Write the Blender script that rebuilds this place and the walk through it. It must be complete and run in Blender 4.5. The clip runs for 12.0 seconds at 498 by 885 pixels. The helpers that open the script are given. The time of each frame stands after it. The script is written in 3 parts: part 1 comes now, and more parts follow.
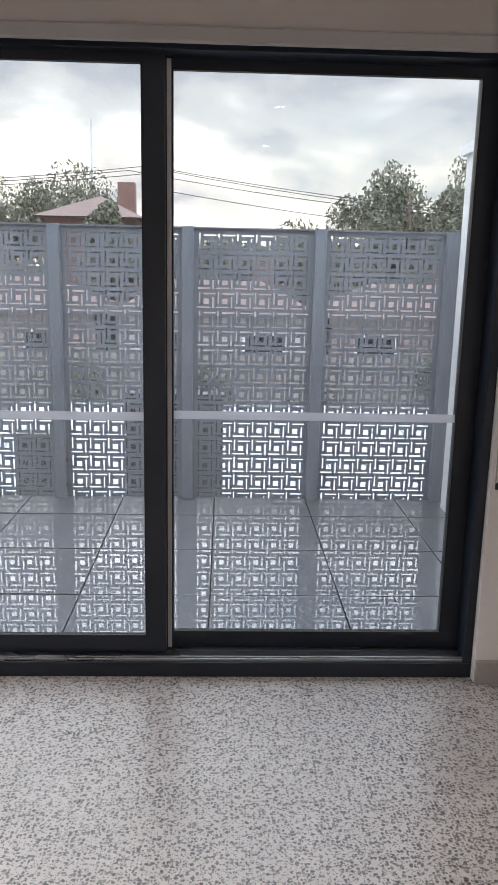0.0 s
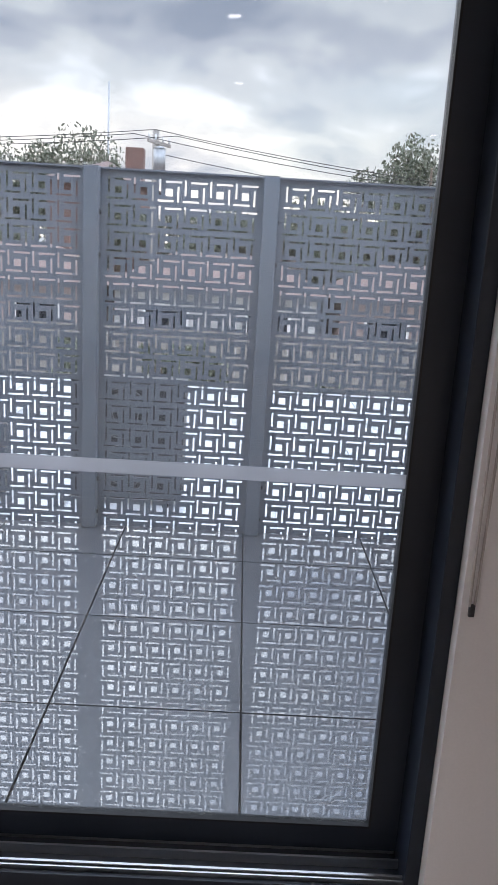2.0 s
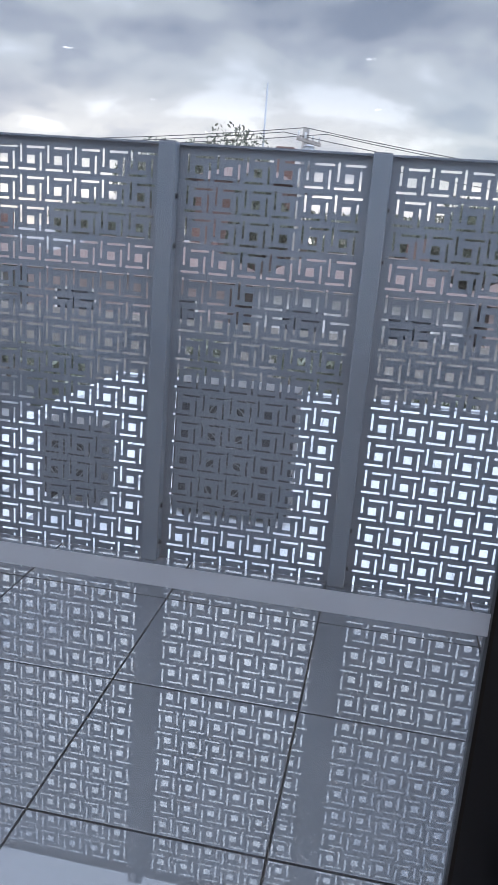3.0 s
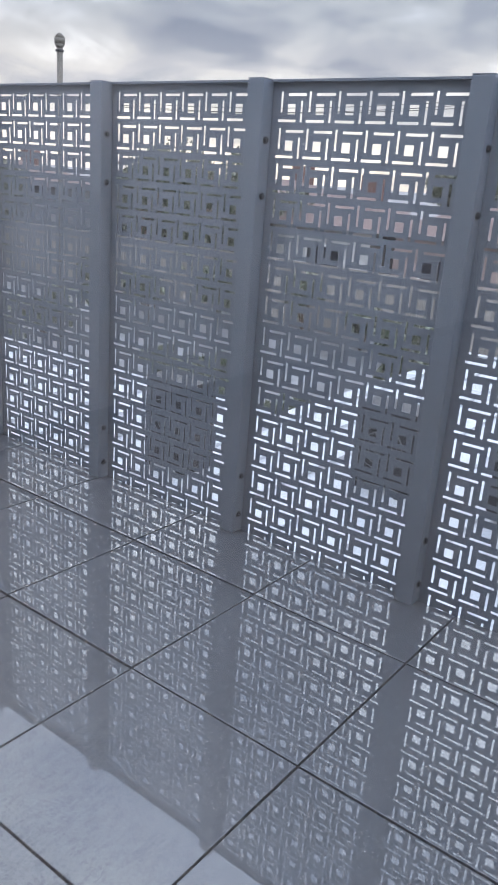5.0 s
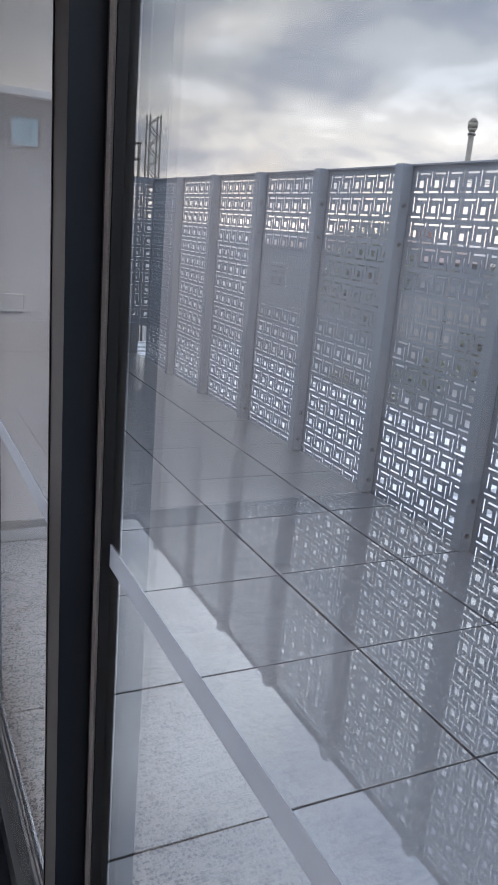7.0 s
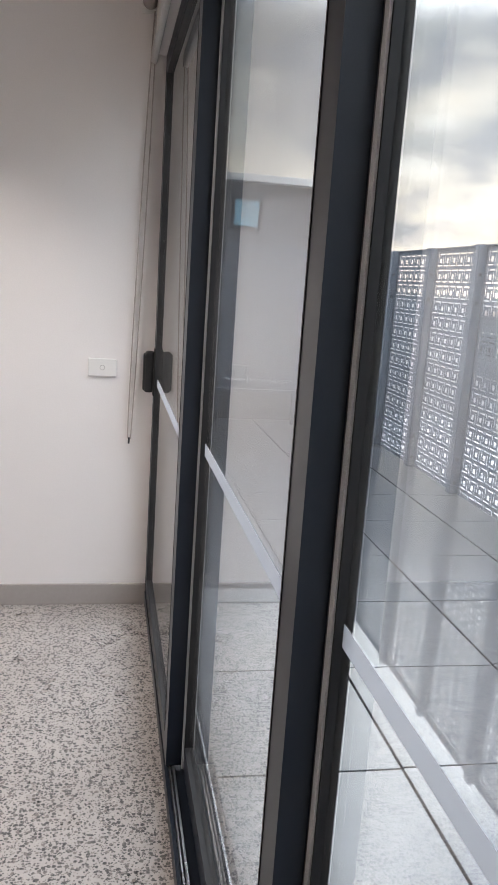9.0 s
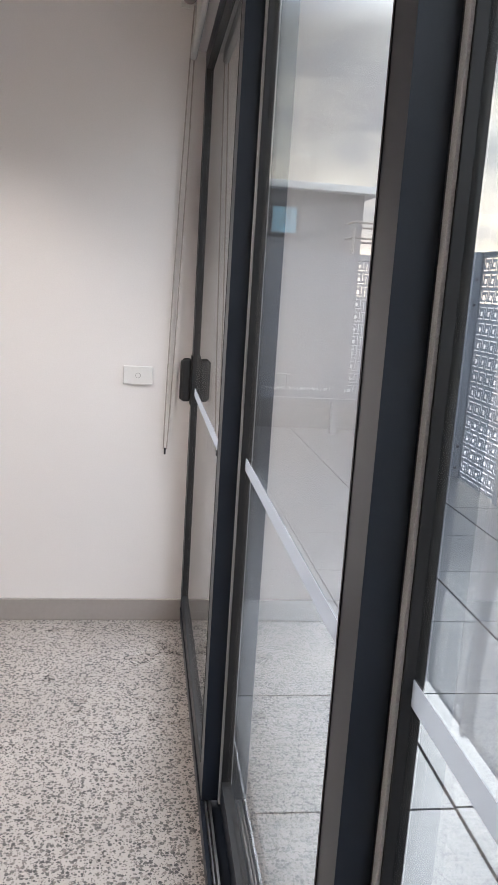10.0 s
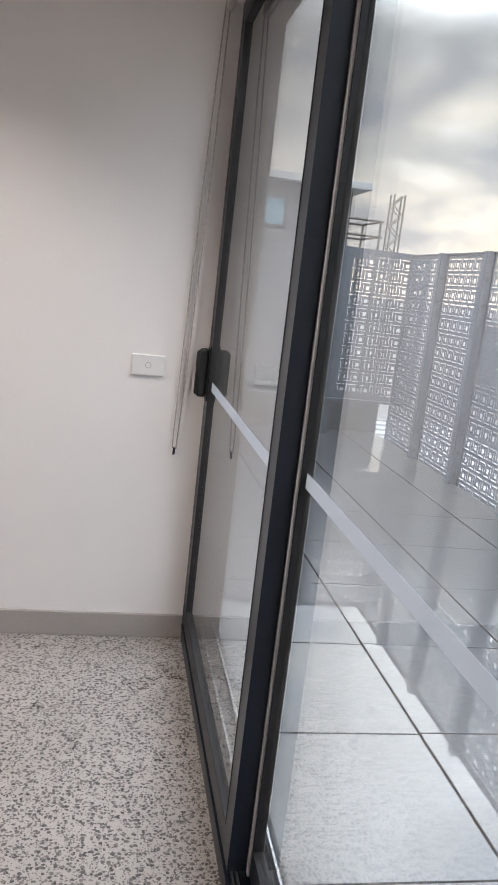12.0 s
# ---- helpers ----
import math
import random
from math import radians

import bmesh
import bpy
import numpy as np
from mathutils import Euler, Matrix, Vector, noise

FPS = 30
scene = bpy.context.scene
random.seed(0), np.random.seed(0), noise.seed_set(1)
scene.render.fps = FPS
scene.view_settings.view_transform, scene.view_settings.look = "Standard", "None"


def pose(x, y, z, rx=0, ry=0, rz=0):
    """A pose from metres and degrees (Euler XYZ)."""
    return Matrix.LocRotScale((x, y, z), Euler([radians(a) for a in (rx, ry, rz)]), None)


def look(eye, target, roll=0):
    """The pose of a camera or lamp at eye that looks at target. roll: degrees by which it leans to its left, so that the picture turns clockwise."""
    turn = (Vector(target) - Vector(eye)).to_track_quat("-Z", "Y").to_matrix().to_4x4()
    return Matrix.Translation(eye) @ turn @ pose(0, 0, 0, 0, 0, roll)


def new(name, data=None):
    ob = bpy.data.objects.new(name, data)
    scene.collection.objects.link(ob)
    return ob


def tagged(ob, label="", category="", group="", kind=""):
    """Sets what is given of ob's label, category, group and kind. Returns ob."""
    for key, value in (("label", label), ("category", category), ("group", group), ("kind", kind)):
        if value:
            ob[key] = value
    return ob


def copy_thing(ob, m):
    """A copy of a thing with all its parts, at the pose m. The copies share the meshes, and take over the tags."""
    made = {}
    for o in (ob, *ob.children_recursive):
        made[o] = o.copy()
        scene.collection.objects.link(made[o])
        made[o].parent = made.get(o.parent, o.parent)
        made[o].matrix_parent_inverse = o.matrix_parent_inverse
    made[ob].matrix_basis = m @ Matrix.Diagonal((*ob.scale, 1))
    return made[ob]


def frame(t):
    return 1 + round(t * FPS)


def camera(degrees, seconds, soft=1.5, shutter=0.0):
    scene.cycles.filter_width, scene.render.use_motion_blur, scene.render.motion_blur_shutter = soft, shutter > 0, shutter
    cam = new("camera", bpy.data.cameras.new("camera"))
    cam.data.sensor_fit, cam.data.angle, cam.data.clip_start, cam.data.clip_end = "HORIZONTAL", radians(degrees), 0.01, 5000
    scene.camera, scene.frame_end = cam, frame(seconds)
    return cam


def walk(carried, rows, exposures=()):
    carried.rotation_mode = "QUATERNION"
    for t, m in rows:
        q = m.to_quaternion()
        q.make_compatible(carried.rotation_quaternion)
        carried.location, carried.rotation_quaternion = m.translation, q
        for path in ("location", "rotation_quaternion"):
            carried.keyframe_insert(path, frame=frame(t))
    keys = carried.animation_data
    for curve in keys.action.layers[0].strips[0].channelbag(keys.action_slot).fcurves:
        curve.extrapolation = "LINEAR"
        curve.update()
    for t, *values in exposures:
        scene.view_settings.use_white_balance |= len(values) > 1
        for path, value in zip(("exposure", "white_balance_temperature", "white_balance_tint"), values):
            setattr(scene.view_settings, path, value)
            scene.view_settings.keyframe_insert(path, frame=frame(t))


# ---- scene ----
cam = camera(35.8, 12.0)
PATH = [
    (0, (0.64, -2.638, 1.486), (0.709, -0.686, 1.054), 1.2),
    (0.5, (0.763, -2.354, 1.473), (0.918, -0.414, 1.011), 2.0),
    (1, (0.878, -2.067, 1.471), (1.053, -0.134, 0.99), 2.5),
    (1.5, (0.973, -1.764, 1.466), (1.121, 0.171, 0.986), 3.2),
    (2, (1.129, -1.43, 1.431), (1.164, 0.509, 0.942), 3.4),
    (2.5, (1.253, -1.096, 1.429), (1.107, 0.836, 0.934), 4.5),
    (2.7, (1.284, -0.972, 1.408), (1.067, 0.952, 0.908), 4.5),
    (4.3, (1.429, -0.186, 1.420), (0.635, 1.545, 0.815), 4.2),
    (4.5, (1.414, -0.147, 1.424), (0.536, 1.535, 0.790), 4.0),
    (5, (1.384, -0.088, 1.417), (0.262, 1.439, 0.771), 4.3),
    (5.5, (1.386, -0.075, 1.424), (0.040, 1.258, 0.783), 4.2),
    (6, (1.383, -0.100, 1.418), (-0.138, 1.040, 0.796), 4.5),
    (6.5, (1.364, -0.137, 1.402), (-0.279, 0.844, 0.823), 5.1),
    (7, (1.334, -0.145, 1.389), (-0.392, 0.709, 0.851), 4.8),
    (7.5, (1.319, -0.142, 1.397), (-0.480, 0.575, 0.898), 4.0),
    (9.3, (1.299, -0.195, 1.395), (-0.632, 0.128, 0.985), 3.3),
    (9.5, (1.276, -0.192, 1.4), (-0.657, 0.109, 0.986), 2.9),
    (10, (1.172, -0.185, 1.382), (-0.77, 0.091, 0.99), 3.6),
    (10.5, (1.118, -0.215, 1.382), (-0.822, 0.084, 0.997), 4.3),
    (11, (1.075, -0.237, 1.374), (-0.859, 0.099, 0.989), 5.1),
    (11.5, (1.001, -0.275, 1.363), (-0.925, 0.088, 0.967), 6.2),
    (12, (0.839, -0.328, 1.341), (-1.086, 0.033, 0.937), 6.5),
]
walk(cam, [(t, look(e, g, r)) for t, e, g, r in PATH],
     exposures=[(0.0, 0.92, 6400, 14), (1.5, 0.85, 6200, 15), (2.0, 0.78, 6050, 16), (2.5, 0.5, 5750, 16), (4.5, 0.45, 5900, 17), (6.0, 0.3, 5950, 17),
                (7.0, 0.52, 6000, 16), (7.5, 0.72, 6050, 16), (9.3, 1.22, 6500, 13), (10.5, 1.3, 6450, 13), (11.5, 1.18, 6500, 13), (12.0, 1.02, 6480, 13)])

# ---- world, sun and lamps ----
def build_world():
    w = bpy.data.worlds.new("overcast_sky")
    scene.world = w
    w.use_nodes = True
    nt = w.node_tree
    n, l = nt.nodes, nt.links
    n.clear()
    out = n.new("ShaderNodeOutputWorld")
    sky = n.new("ShaderNodeTexSky")
    sky.sky_type = "NISHITA"
    sky.sun_disc = False
    sky.sun_elevation = radians(SUN_EL)
    sky.sun_rotation = radians(SUN_ROT)
    bg_sky = n.new("ShaderNodeBackground")
    bg_sky.inputs["Strength"].default_value = 0.12
    l.new(sky.outputs["Color"], bg_sky.inputs["Color"])
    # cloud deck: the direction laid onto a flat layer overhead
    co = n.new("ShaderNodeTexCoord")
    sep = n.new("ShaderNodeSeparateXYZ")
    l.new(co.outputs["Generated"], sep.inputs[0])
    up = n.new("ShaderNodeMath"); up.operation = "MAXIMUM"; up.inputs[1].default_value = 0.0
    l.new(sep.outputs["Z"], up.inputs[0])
    den = n.new("ShaderNodeMath"); den.operation = "ADD"; den.inputs[1].default_value = 0.30
    l.new(up.outputs[0], den.inputs[0])
    div = n.new("ShaderNodeVectorMath"); div.operation = "SCALE"
    inv = n.new("ShaderNodeMath"); inv.operation = "DIVIDE"; inv.inputs[0].default_value = 1.0
    l.new(den.outputs[0], inv.inputs[1])
    flat = n.new("ShaderNodeCombineXYZ")
    l.new(sep.outputs["X"], flat.inputs["X"]); l.new(sep.outputs["Y"], flat.inputs["Y"])
    l.new(flat.outputs[0], div.inputs[0]); l.new(inv.outputs[0], div.inputs["Scale"])

    def cloud(scale, detail, dist, off):
        add = n.new("ShaderNodeVectorMath"); add.operation = "ADD"; add.inputs[1].default_value = off
        l.new(div.outputs[0], add.inputs[0])
        t = n.new("ShaderNodeTexNoise")
        t.inputs["Scale"].default_value = scale
        t.inputs["Detail"].default_value = detail
        t.inputs["Roughness"].default_value = 0.52
        t.inputs["Distortion"].default_value = dist
        l.new(add.outputs[0], t.inputs["Vector"])
        return t.outputs["Fac"]

    def ramp(fac, stops):
        r = n.new("ShaderNodeValToRGB")
        r.color_ramp.interpolation = "EASE"
        e = r.color_ramp.elements
        while len(e) < len(stops):
            e.new(0.5)
        for k, (p, c) in zip(e, stops):
            k.position, k.color = p, (*c, 1)
        l.new(fac, r.inputs["Fac"])
        return r.outputs["Color"]

    shade = ramp(cloud(2.5, 8, 0.25, (3.1, 1.7, 0)),
                 [(0.36, (0.33, 0.355, 0.41)), (0.45, (0.47, 0.48, 0.51)), (0.54, (0.63, 0.625, 0.615)), (0.65, (0.86, 0.85, 0.835))])
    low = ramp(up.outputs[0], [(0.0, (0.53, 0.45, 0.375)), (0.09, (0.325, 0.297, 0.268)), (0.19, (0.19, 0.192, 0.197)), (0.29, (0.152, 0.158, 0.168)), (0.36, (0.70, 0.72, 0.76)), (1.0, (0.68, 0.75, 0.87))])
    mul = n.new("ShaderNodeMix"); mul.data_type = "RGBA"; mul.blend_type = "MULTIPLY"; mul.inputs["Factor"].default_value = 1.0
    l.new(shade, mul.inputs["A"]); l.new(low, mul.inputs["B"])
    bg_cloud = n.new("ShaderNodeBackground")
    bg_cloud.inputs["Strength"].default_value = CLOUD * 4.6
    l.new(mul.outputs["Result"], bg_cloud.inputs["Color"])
    cover = ramp(cloud(0.5, 5, 0.4, (7.4, 0.6, 2.0)), [(0.36, (0.72, 0.72, 0.72)), (0.5, (1, 1, 1))])
    mix = n.new("ShaderNodeMixShader")
    l.new(cover, mix.inputs["Fac"])
    l.new(bg_sky.outputs[0], mix.inputs[1]); l.new(bg_cloud.outputs[0], mix.inputs[2])
    l.new(mix.outputs[0], out.inputs["Surface"])


SUN_EL, SUN_ROT, CLOUD = 16.0, 291.0, 1.0
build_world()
sun = new("sun", bpy.data.lights.new("sun", "SUN"))
sun.data.energy, sun.data.angle, sun.data.color = 0.5, radians(120), (1.0, 0.93, 0.82)
sun.matrix_world = look((-30, 12, 20), (0, 0, 10.6))

LAMPS = [(-0.82, -1.0)] + [(x, y) for y in (-2.8, -4.5, -6.4, -8.5) for x in (-1.08, 1.0, 2.9)]
for lx, ly in LAMPS:
    d = bpy.data.lights.new("downlight_beam", "SPOT")
    d.energy, d.spot_size, d.spot_blend, d.shadow_soft_size, d.color = 46, radians(114), 0.6, 0.04, (1.0, 0.93, 0.86)
    new("downlight_beam", d).matrix_world = pose(lx, ly, 2.585)


# ---- materials ----
def mat(name, color=(0.5, 0.5, 0.5), rough=0.5, metal=0.0, **more):
    m = bpy.data.materials.new(name)
    m.use_nodes = True
    b = m.node_tree.nodes["Principled BSDF"]
    b.inputs["Base Color"].default_value = (*color, 1)
    b.inputs["Roughness"].default_value = rough
    b.inputs["Metallic"].default_value = metal
    for k, v in more.items():
        b.inputs[k.replace("_", " ")].default_value = v
    return m


class Nodes:
    """Short calls for building a node material."""

    def __init__(self, m):
        self.t = m.node_tree
        self.b = self.t.nodes["Principled BSDF"]

    def put(self, kind, **values):
        nd = self.t.nodes.new(kind)
        for k, v in values.items():
            nd.inputs[k.replace("_", " ")].default_value = v
        return nd

    def link(self, a, b):
        self.t.links.new(a, b)

    def pos(self):
        return self.t.nodes.new("ShaderNodeNewGeometry").outputs["Position"]

    def noise(self, scale, detail=4, vec=None, rough=0.55, dist=0.0):
        nd = self.put("ShaderNodeTexNoise", Scale=scale, Detail=detail, Roughness=rough, Distortion=dist)
        self.link(vec or self.pos(), nd.inputs["Vector"])
        return nd.outputs["Fac"]

    def ramp(self, fac, stops, ease="LINEAR"):
        r = self.t.nodes.new("ShaderNodeValToRGB")
        r.color_ramp.interpolation = ease
        e = r.color_ramp.elements
        while len(e) < len(stops):
            e.new(0.5)
        for k, (p, c) in zip(e, stops):
            c = (c, c, c) if isinstance(c, (int, float)) else c
            k.position, k.color = p, (*c, 1)
        self.link(fac, r.inputs["Fac"])
        return r.outputs["Color"]

    def math(self, op, a, b=None):
        nd = self.t.nodes.new("ShaderNodeMath")
        nd.operation = op
        for i, v in enumerate((a, b)):
            if v is None:
                continue
            if isinstance(v, (int, float)):
                nd.inputs[i].default_value = v
            else:
                self.link(v, nd.inputs[i])
        return nd.outputs[0]

    def mix(self, fac, a, b, blend="MIX"):
        nd = self.t.nodes.new("ShaderNodeMix")
        nd.data_type, nd.blend_type = "RGBA", blend
        for key, v in (("Factor", fac), ("A", a), ("B", b)):
            if isinstance(v, (int, float)):
                nd.inputs[key].default_value = v if key == "Factor" else (v, v, v, 1)
            elif isinstance(v, tuple):
                nd.inputs[key].default_value = (*v, 1)
            else:
                self.link(v, nd.inputs[key])
        return nd.outputs["Result"]

    def bump(self, height, strength, distance=0.002):
        nd = self.put("ShaderNodeBump", Strength=strength, Distance=distance)
        self.link(height, nd.inputs["Height"])
        self.link(nd.outputs[0], self.b.inputs["Normal"])
        return nd

    def to(self, socket, name):
        self.link(socket, self.b.inputs[name])


def speckled(name, color, rough, vary=0.12, scale=30.0, bump=0.05, metal=0.0, big=1.3):
    """Paint or render with fine grain and broad, faint unevenness."""
    m = mat(name, color, rough, metal)
    k = Nodes(m)
    f = k.noise(scale, 6)
    g = k.noise(big, 3)
    s = k.math("ADD", k.math("MULTIPLY", f, 0.4), k.math("MULTIPLY", g, 0.6))
    lo = tuple(c * (1 - vary) for c in color)
    hi = tuple(min(1, c * (1 + vary)) for c in color)
    k.to(k.ramp(s, [(0.35, lo), (0.65, hi)]), "Base Color")
    k.to(k.ramp(g, [(0.3, max(0.02, rough - 0.08)), (0.7, min(1, rough + 0.08))]), "Roughness")
    k.bump(f, bump, 0.001)
    return m


def terrazzo():
    """Ground and polished concrete with dark and pale stone chips."""
    m = mat("polished_concrete", (0.5, 0.47, 0.44), 0.16)
    k = Nodes(m)
    p = k.pos()

    def chips(scale, seed):
        add = k.t.nodes.new("ShaderNodeVectorMath"); add.operation = "ADD"
        add.inputs[1].default_value = (seed, seed * 1.7, 0)
        warp = k.put("ShaderNodeTexNoise", Scale=scale * 1.4, Detail=2)
        k.link(p, warp.inputs["Vector"])
        off = k.t.nodes.new("ShaderNodeVectorMath"); off.operation = "SCALE"
        off.inputs["Scale"].default_value = 0.55 / scale
        k.link(warp.outputs["Color"], off.inputs[0])
        k.link(p, add.inputs[0])
        add2 = k.t.nodes.new("ShaderNodeVectorMath"); add2.operation = "ADD"
        k.link(add.outputs[0], add2.inputs[0]); k.link(off.outputs[0], add2.inputs[1])
        v = k.put("ShaderNodeTexVoronoi", Scale=scale)
        k.link(add2.outputs[0], v.inputs["Vector"])
        sep = k.t.nodes.new("ShaderNodeSeparateColor")
        k.link(v.outputs["Color"], sep.inputs[0])
        return v.outputs["Distance"], sep.outputs[0], sep.outputs[1]

    base = k.ramp(k.noise(2.2, 6), [(0.3, (0.45, 0.41, 0.38)), (0.7, (0.56, 0.52, 0.49))])
    base = k.mix(0.35, base, k.ramp(k.noise(160, 3), [(0.3, 0.40), (0.7, 0.72)]), "MULTIPLY")
    col = base
    for scale, seed, keep, size, tones in (
            (78, 0.0, 0.56, 0.45, [(0.0, (0.045, 0.045, 0.045)), (0.5, (0.10, 0.095, 0.09)), (1.0, (0.22, 0.19, 0.17))]),
            (118, 3.3, 0.52, 0.45, [(0.0, (0.04, 0.04, 0.042)), (0.6, (0.13, 0.12, 0.115)), (1.0, (0.50, 0.45, 0.41))]),
            (190, 8.1, 0.45, 0.45, [(0.0, (0.06, 0.06, 0.06)), (1.0, (0.24, 0.21, 0.20))])):
        d, r1, r2 = chips(scale, seed)
        here = k.math("MULTIPLY", k.math("LESS_THAN", r1, keep), k.ramp(d, [(size - 0.06, 1.0), (size, 0.0)]))
        col = k.mix(here, col, k.ramp(r2, tones))
    k.to(col, "Base Color")
    k.to(k.ramp(k.noise(5, 4), [(0.3, 0.25), (0.7, 0.36)]), "Roughness")
    k.bump(k.noise(14, 2), 0.03, 0.002)
    return m


def paver_stone():
    """Grey porcelain paver under a thin film of rain water, faintly grainy."""
    m = mat("paver_stone", (0.1, 0.105, 0.115), 0.4)
    k = Nodes(m)
    info = k.t.nodes.new("ShaderNodeObjectInfo")
    grain = k.noise(55, 6)
    patch = k.noise(4.5, 4, rough=0.6)
    tone = k.math("ADD", k.math("ADD", k.math("MULTIPLY", grain, 0.35), k.math("MULTIPLY", patch, 0.5)),
                  k.math("MULTIPLY", info.outputs["Random"], 0.12))
    k.to(k.ramp(tone, [(0.30, (0.075, 0.079, 0.087)), (0.75, (0.125, 0.13, 0.142))]), "Base Color")
    k.b.inputs["Coat Weight"].default_value = 1.0
    k.b.inputs["Coat IOR"].default_value = 1.9
    k.to(k.ramp(k.noise(3.2, 5), [(0.3, 0.0), (0.7, 0.002), (0.85, 0.012)]), "Coat Roughness")
    k.bump(grain, 0.2, 0.0005)
    cb = k.put("ShaderNodeBump", Strength=0.004, Distance=0.002)
    k.link(k.noise(6, 2), cb.inputs["Height"])
    k.link(cb.outputs[0], k.b.inputs["Coat Normal"])
    return m


def pane_glass(name, tint=(0.93, 0.96, 0.95), haze=0.042):
    """Clear pane: passes light straight, mirrors more at a slant, with a trace of dirt and a painted pale veil."""
    m = bpy.data.materials.new(name)
    m.use_nodes = True
    t = m.node_tree
    t.nodes.clear()
    out = t.nodes.new("ShaderNodeOutputMaterial")
    clear = t.nodes.new("ShaderNodeBsdfTransparent"); clear.inputs[0].default_value = (*tint, 1)
    gloss = t.nodes.new("ShaderNodeBsdfGlossy"); gloss.inputs["Roughness"].default_value = 0.0
    dust_veil = t.nodes.new("ShaderNodeBsdfDiffuse"); dust_veil.inputs[0].default_value = (0.7, 0.7, 0.7, 1)
    lw = t.nodes.new("ShaderNodeLayerWeight"); lw.inputs["Blend"].default_value = 0.5
    pw = t.nodes.new("ShaderNodeMath"); pw.operation = "POWER"; pw.inputs[1].default_value = 3.3
    t.links.new(lw.outputs["Facing"], pw.inputs[0])
    ma = t.nodes.new("ShaderNodeMath"); ma.operation = "MULTIPLY_ADD"; ma.inputs[1].default_value = 0.94; ma.inputs[2].default_value = 0.05
    t.links.new(pw.outputs[0], ma.inputs[0])
    mx = t.nodes.new("ShaderNodeMixShader")
    t.links.new(ma.outputs[0], mx.inputs[0]); t.links.new(clear.outputs[0], mx.inputs[1]); t.links.new(gloss.outputs[0], mx.inputs[2])
    # pale diffuse share: some dirt, raised to imitate the white wall's reflected veil
    mx2 = t.nodes.new("ShaderNodeMixShader"); mx2.inputs[0].default_value = haze
    t.links.new(mx.outputs[0], mx2.inputs[1]); t.links.new(dust_veil.outputs[0], mx2.inputs[2])
    t.links.new(mx2.outputs[0], out.inputs[0])
    return m


def frosted_film():
    m = bpy.data.materials.new("frosted_film")
    m.use_nodes = True
    t = m.node_tree
    t.nodes.clear()
    out = t.nodes.new("ShaderNodeOutputMaterial")
    thin = t.nodes.new("ShaderNodeBsdfTransparent")
    back = t.nodes.new("ShaderNodeBsdfTranslucent"); back.inputs[0].default_value = (0.62, 0.63, 0.65, 1)
    front = t.nodes.new("ShaderNodeBsdfDiffuse"); front.inputs[0].default_value = (0.56, 0.57, 0.59, 1)
    a = t.nodes.new("ShaderNodeMixShader"); a.inputs[0].default_value = 0.6
    t.links.new(front.outputs[0], a.inputs[1]); t.links.new(back.outputs[0], a.inputs[2])
    b = t.nodes.new("ShaderNodeMixShader"); b.inputs[0].default_value = 0.68
    t.links.new(thin.outputs[0], b.inputs[1]); t.links.new(a.outputs[0], b.inputs[2])
    t.links.new(b.outputs[0], out.inputs[0])
    return m


def glow(name, color, strength):
    m = mat(name, color, 0.4)
    b = m.node_tree.nodes["Principled BSDF"]
    b.inputs["Emission Color"].default_value = (*color, 1)
    b.inputs["Emission Strength"].default_value = strength
    return m


M_FLOOR = terrazzo()
M_WALL = speckled("wall_paint", (0.82, 0.79, 0.775), 0.6, 0.03, 180, 0.08)
M_CEIL = speckled("ceiling_paint", (0.78, 0.76, 0.74), 0.8, 0.03, 120, 0.05)
M_SKIRT = speckled("skirting_paint", (0.36, 0.33, 0.31), 0.45, 0.05, 60, 0.03)
M_FRAME = speckled("charcoal_powdercoat", (0.011, 0.016, 0.026), 0.36, 0.12, 420, 0.04)
M_FRAME.node_tree.nodes["Principled BSDF"].inputs["Specular IOR Level"].default_value = 0.45
M_RUBBER = speckled("black_rubber", (0.008, 0.008, 0.009), 0.55, 0.1, 200, 0.05)
M_ALU = speckled("mill_aluminium", (0.62, 0.63, 0.64), 0.3, 0.08, 90, 0.04, metal=1.0)
M_PILE = speckled("brush_pile", (0.56, 0.57, 0.58), 0.9, 0.25, 500, 0.4)
M_GLASS = pane_glass("door_glass")
M_FILM = frosted_film()
M_SCREEN = speckled("grey_powdercoat", (0.19, 0.21, 0.245), 0.42, 0.07, 300, 0.03)
M_BOLT = speckled("dark_steel", (0.05, 0.05, 0.055), 0.4, 0.2, 200, 0.05, metal=0.8)
M_PAVER = paver_stone()
M_BED = speckled("dark_grout", (0.012, 0.012, 0.013), 0.9, 0.3, 80, 0.3)
M_RENDER = speckled("white_render", (0.66, 0.66, 0.65), 0.8, 0.05, 90, 0.15)
M_GREYWALL = speckled("grey_render", (0.22, 0.23, 0.25), 0.75, 0.08, 60, 0.15)
M_BLIND = speckled("blind_fabric", (0.50, 0.46, 0.43), 0.8, 0.06, 700, 0.2)
M_PLASTIC = speckled("white_plastic", (0.78, 0.77, 0.75), 0.35, 0.02, 90, 0.01)
M_BAR = speckled("pale_bar_paint", (0.40, 0.385, 0.37), 0.45, 0.04, 90, 0.02)
M_CHAIN = speckled("chain_plastic", (0.46, 0.41, 0.38), 0.5, 0.08, 300, 0.05)
M_LED = glow("lamp_diffuser", (1.0, 0.93, 0.84), 6.0)
M_YARD = speckled("wet_asphalt_yard", (0.13, 0.13, 0.135), 0.4, 0.75, 5, 0.2, big=0.9)
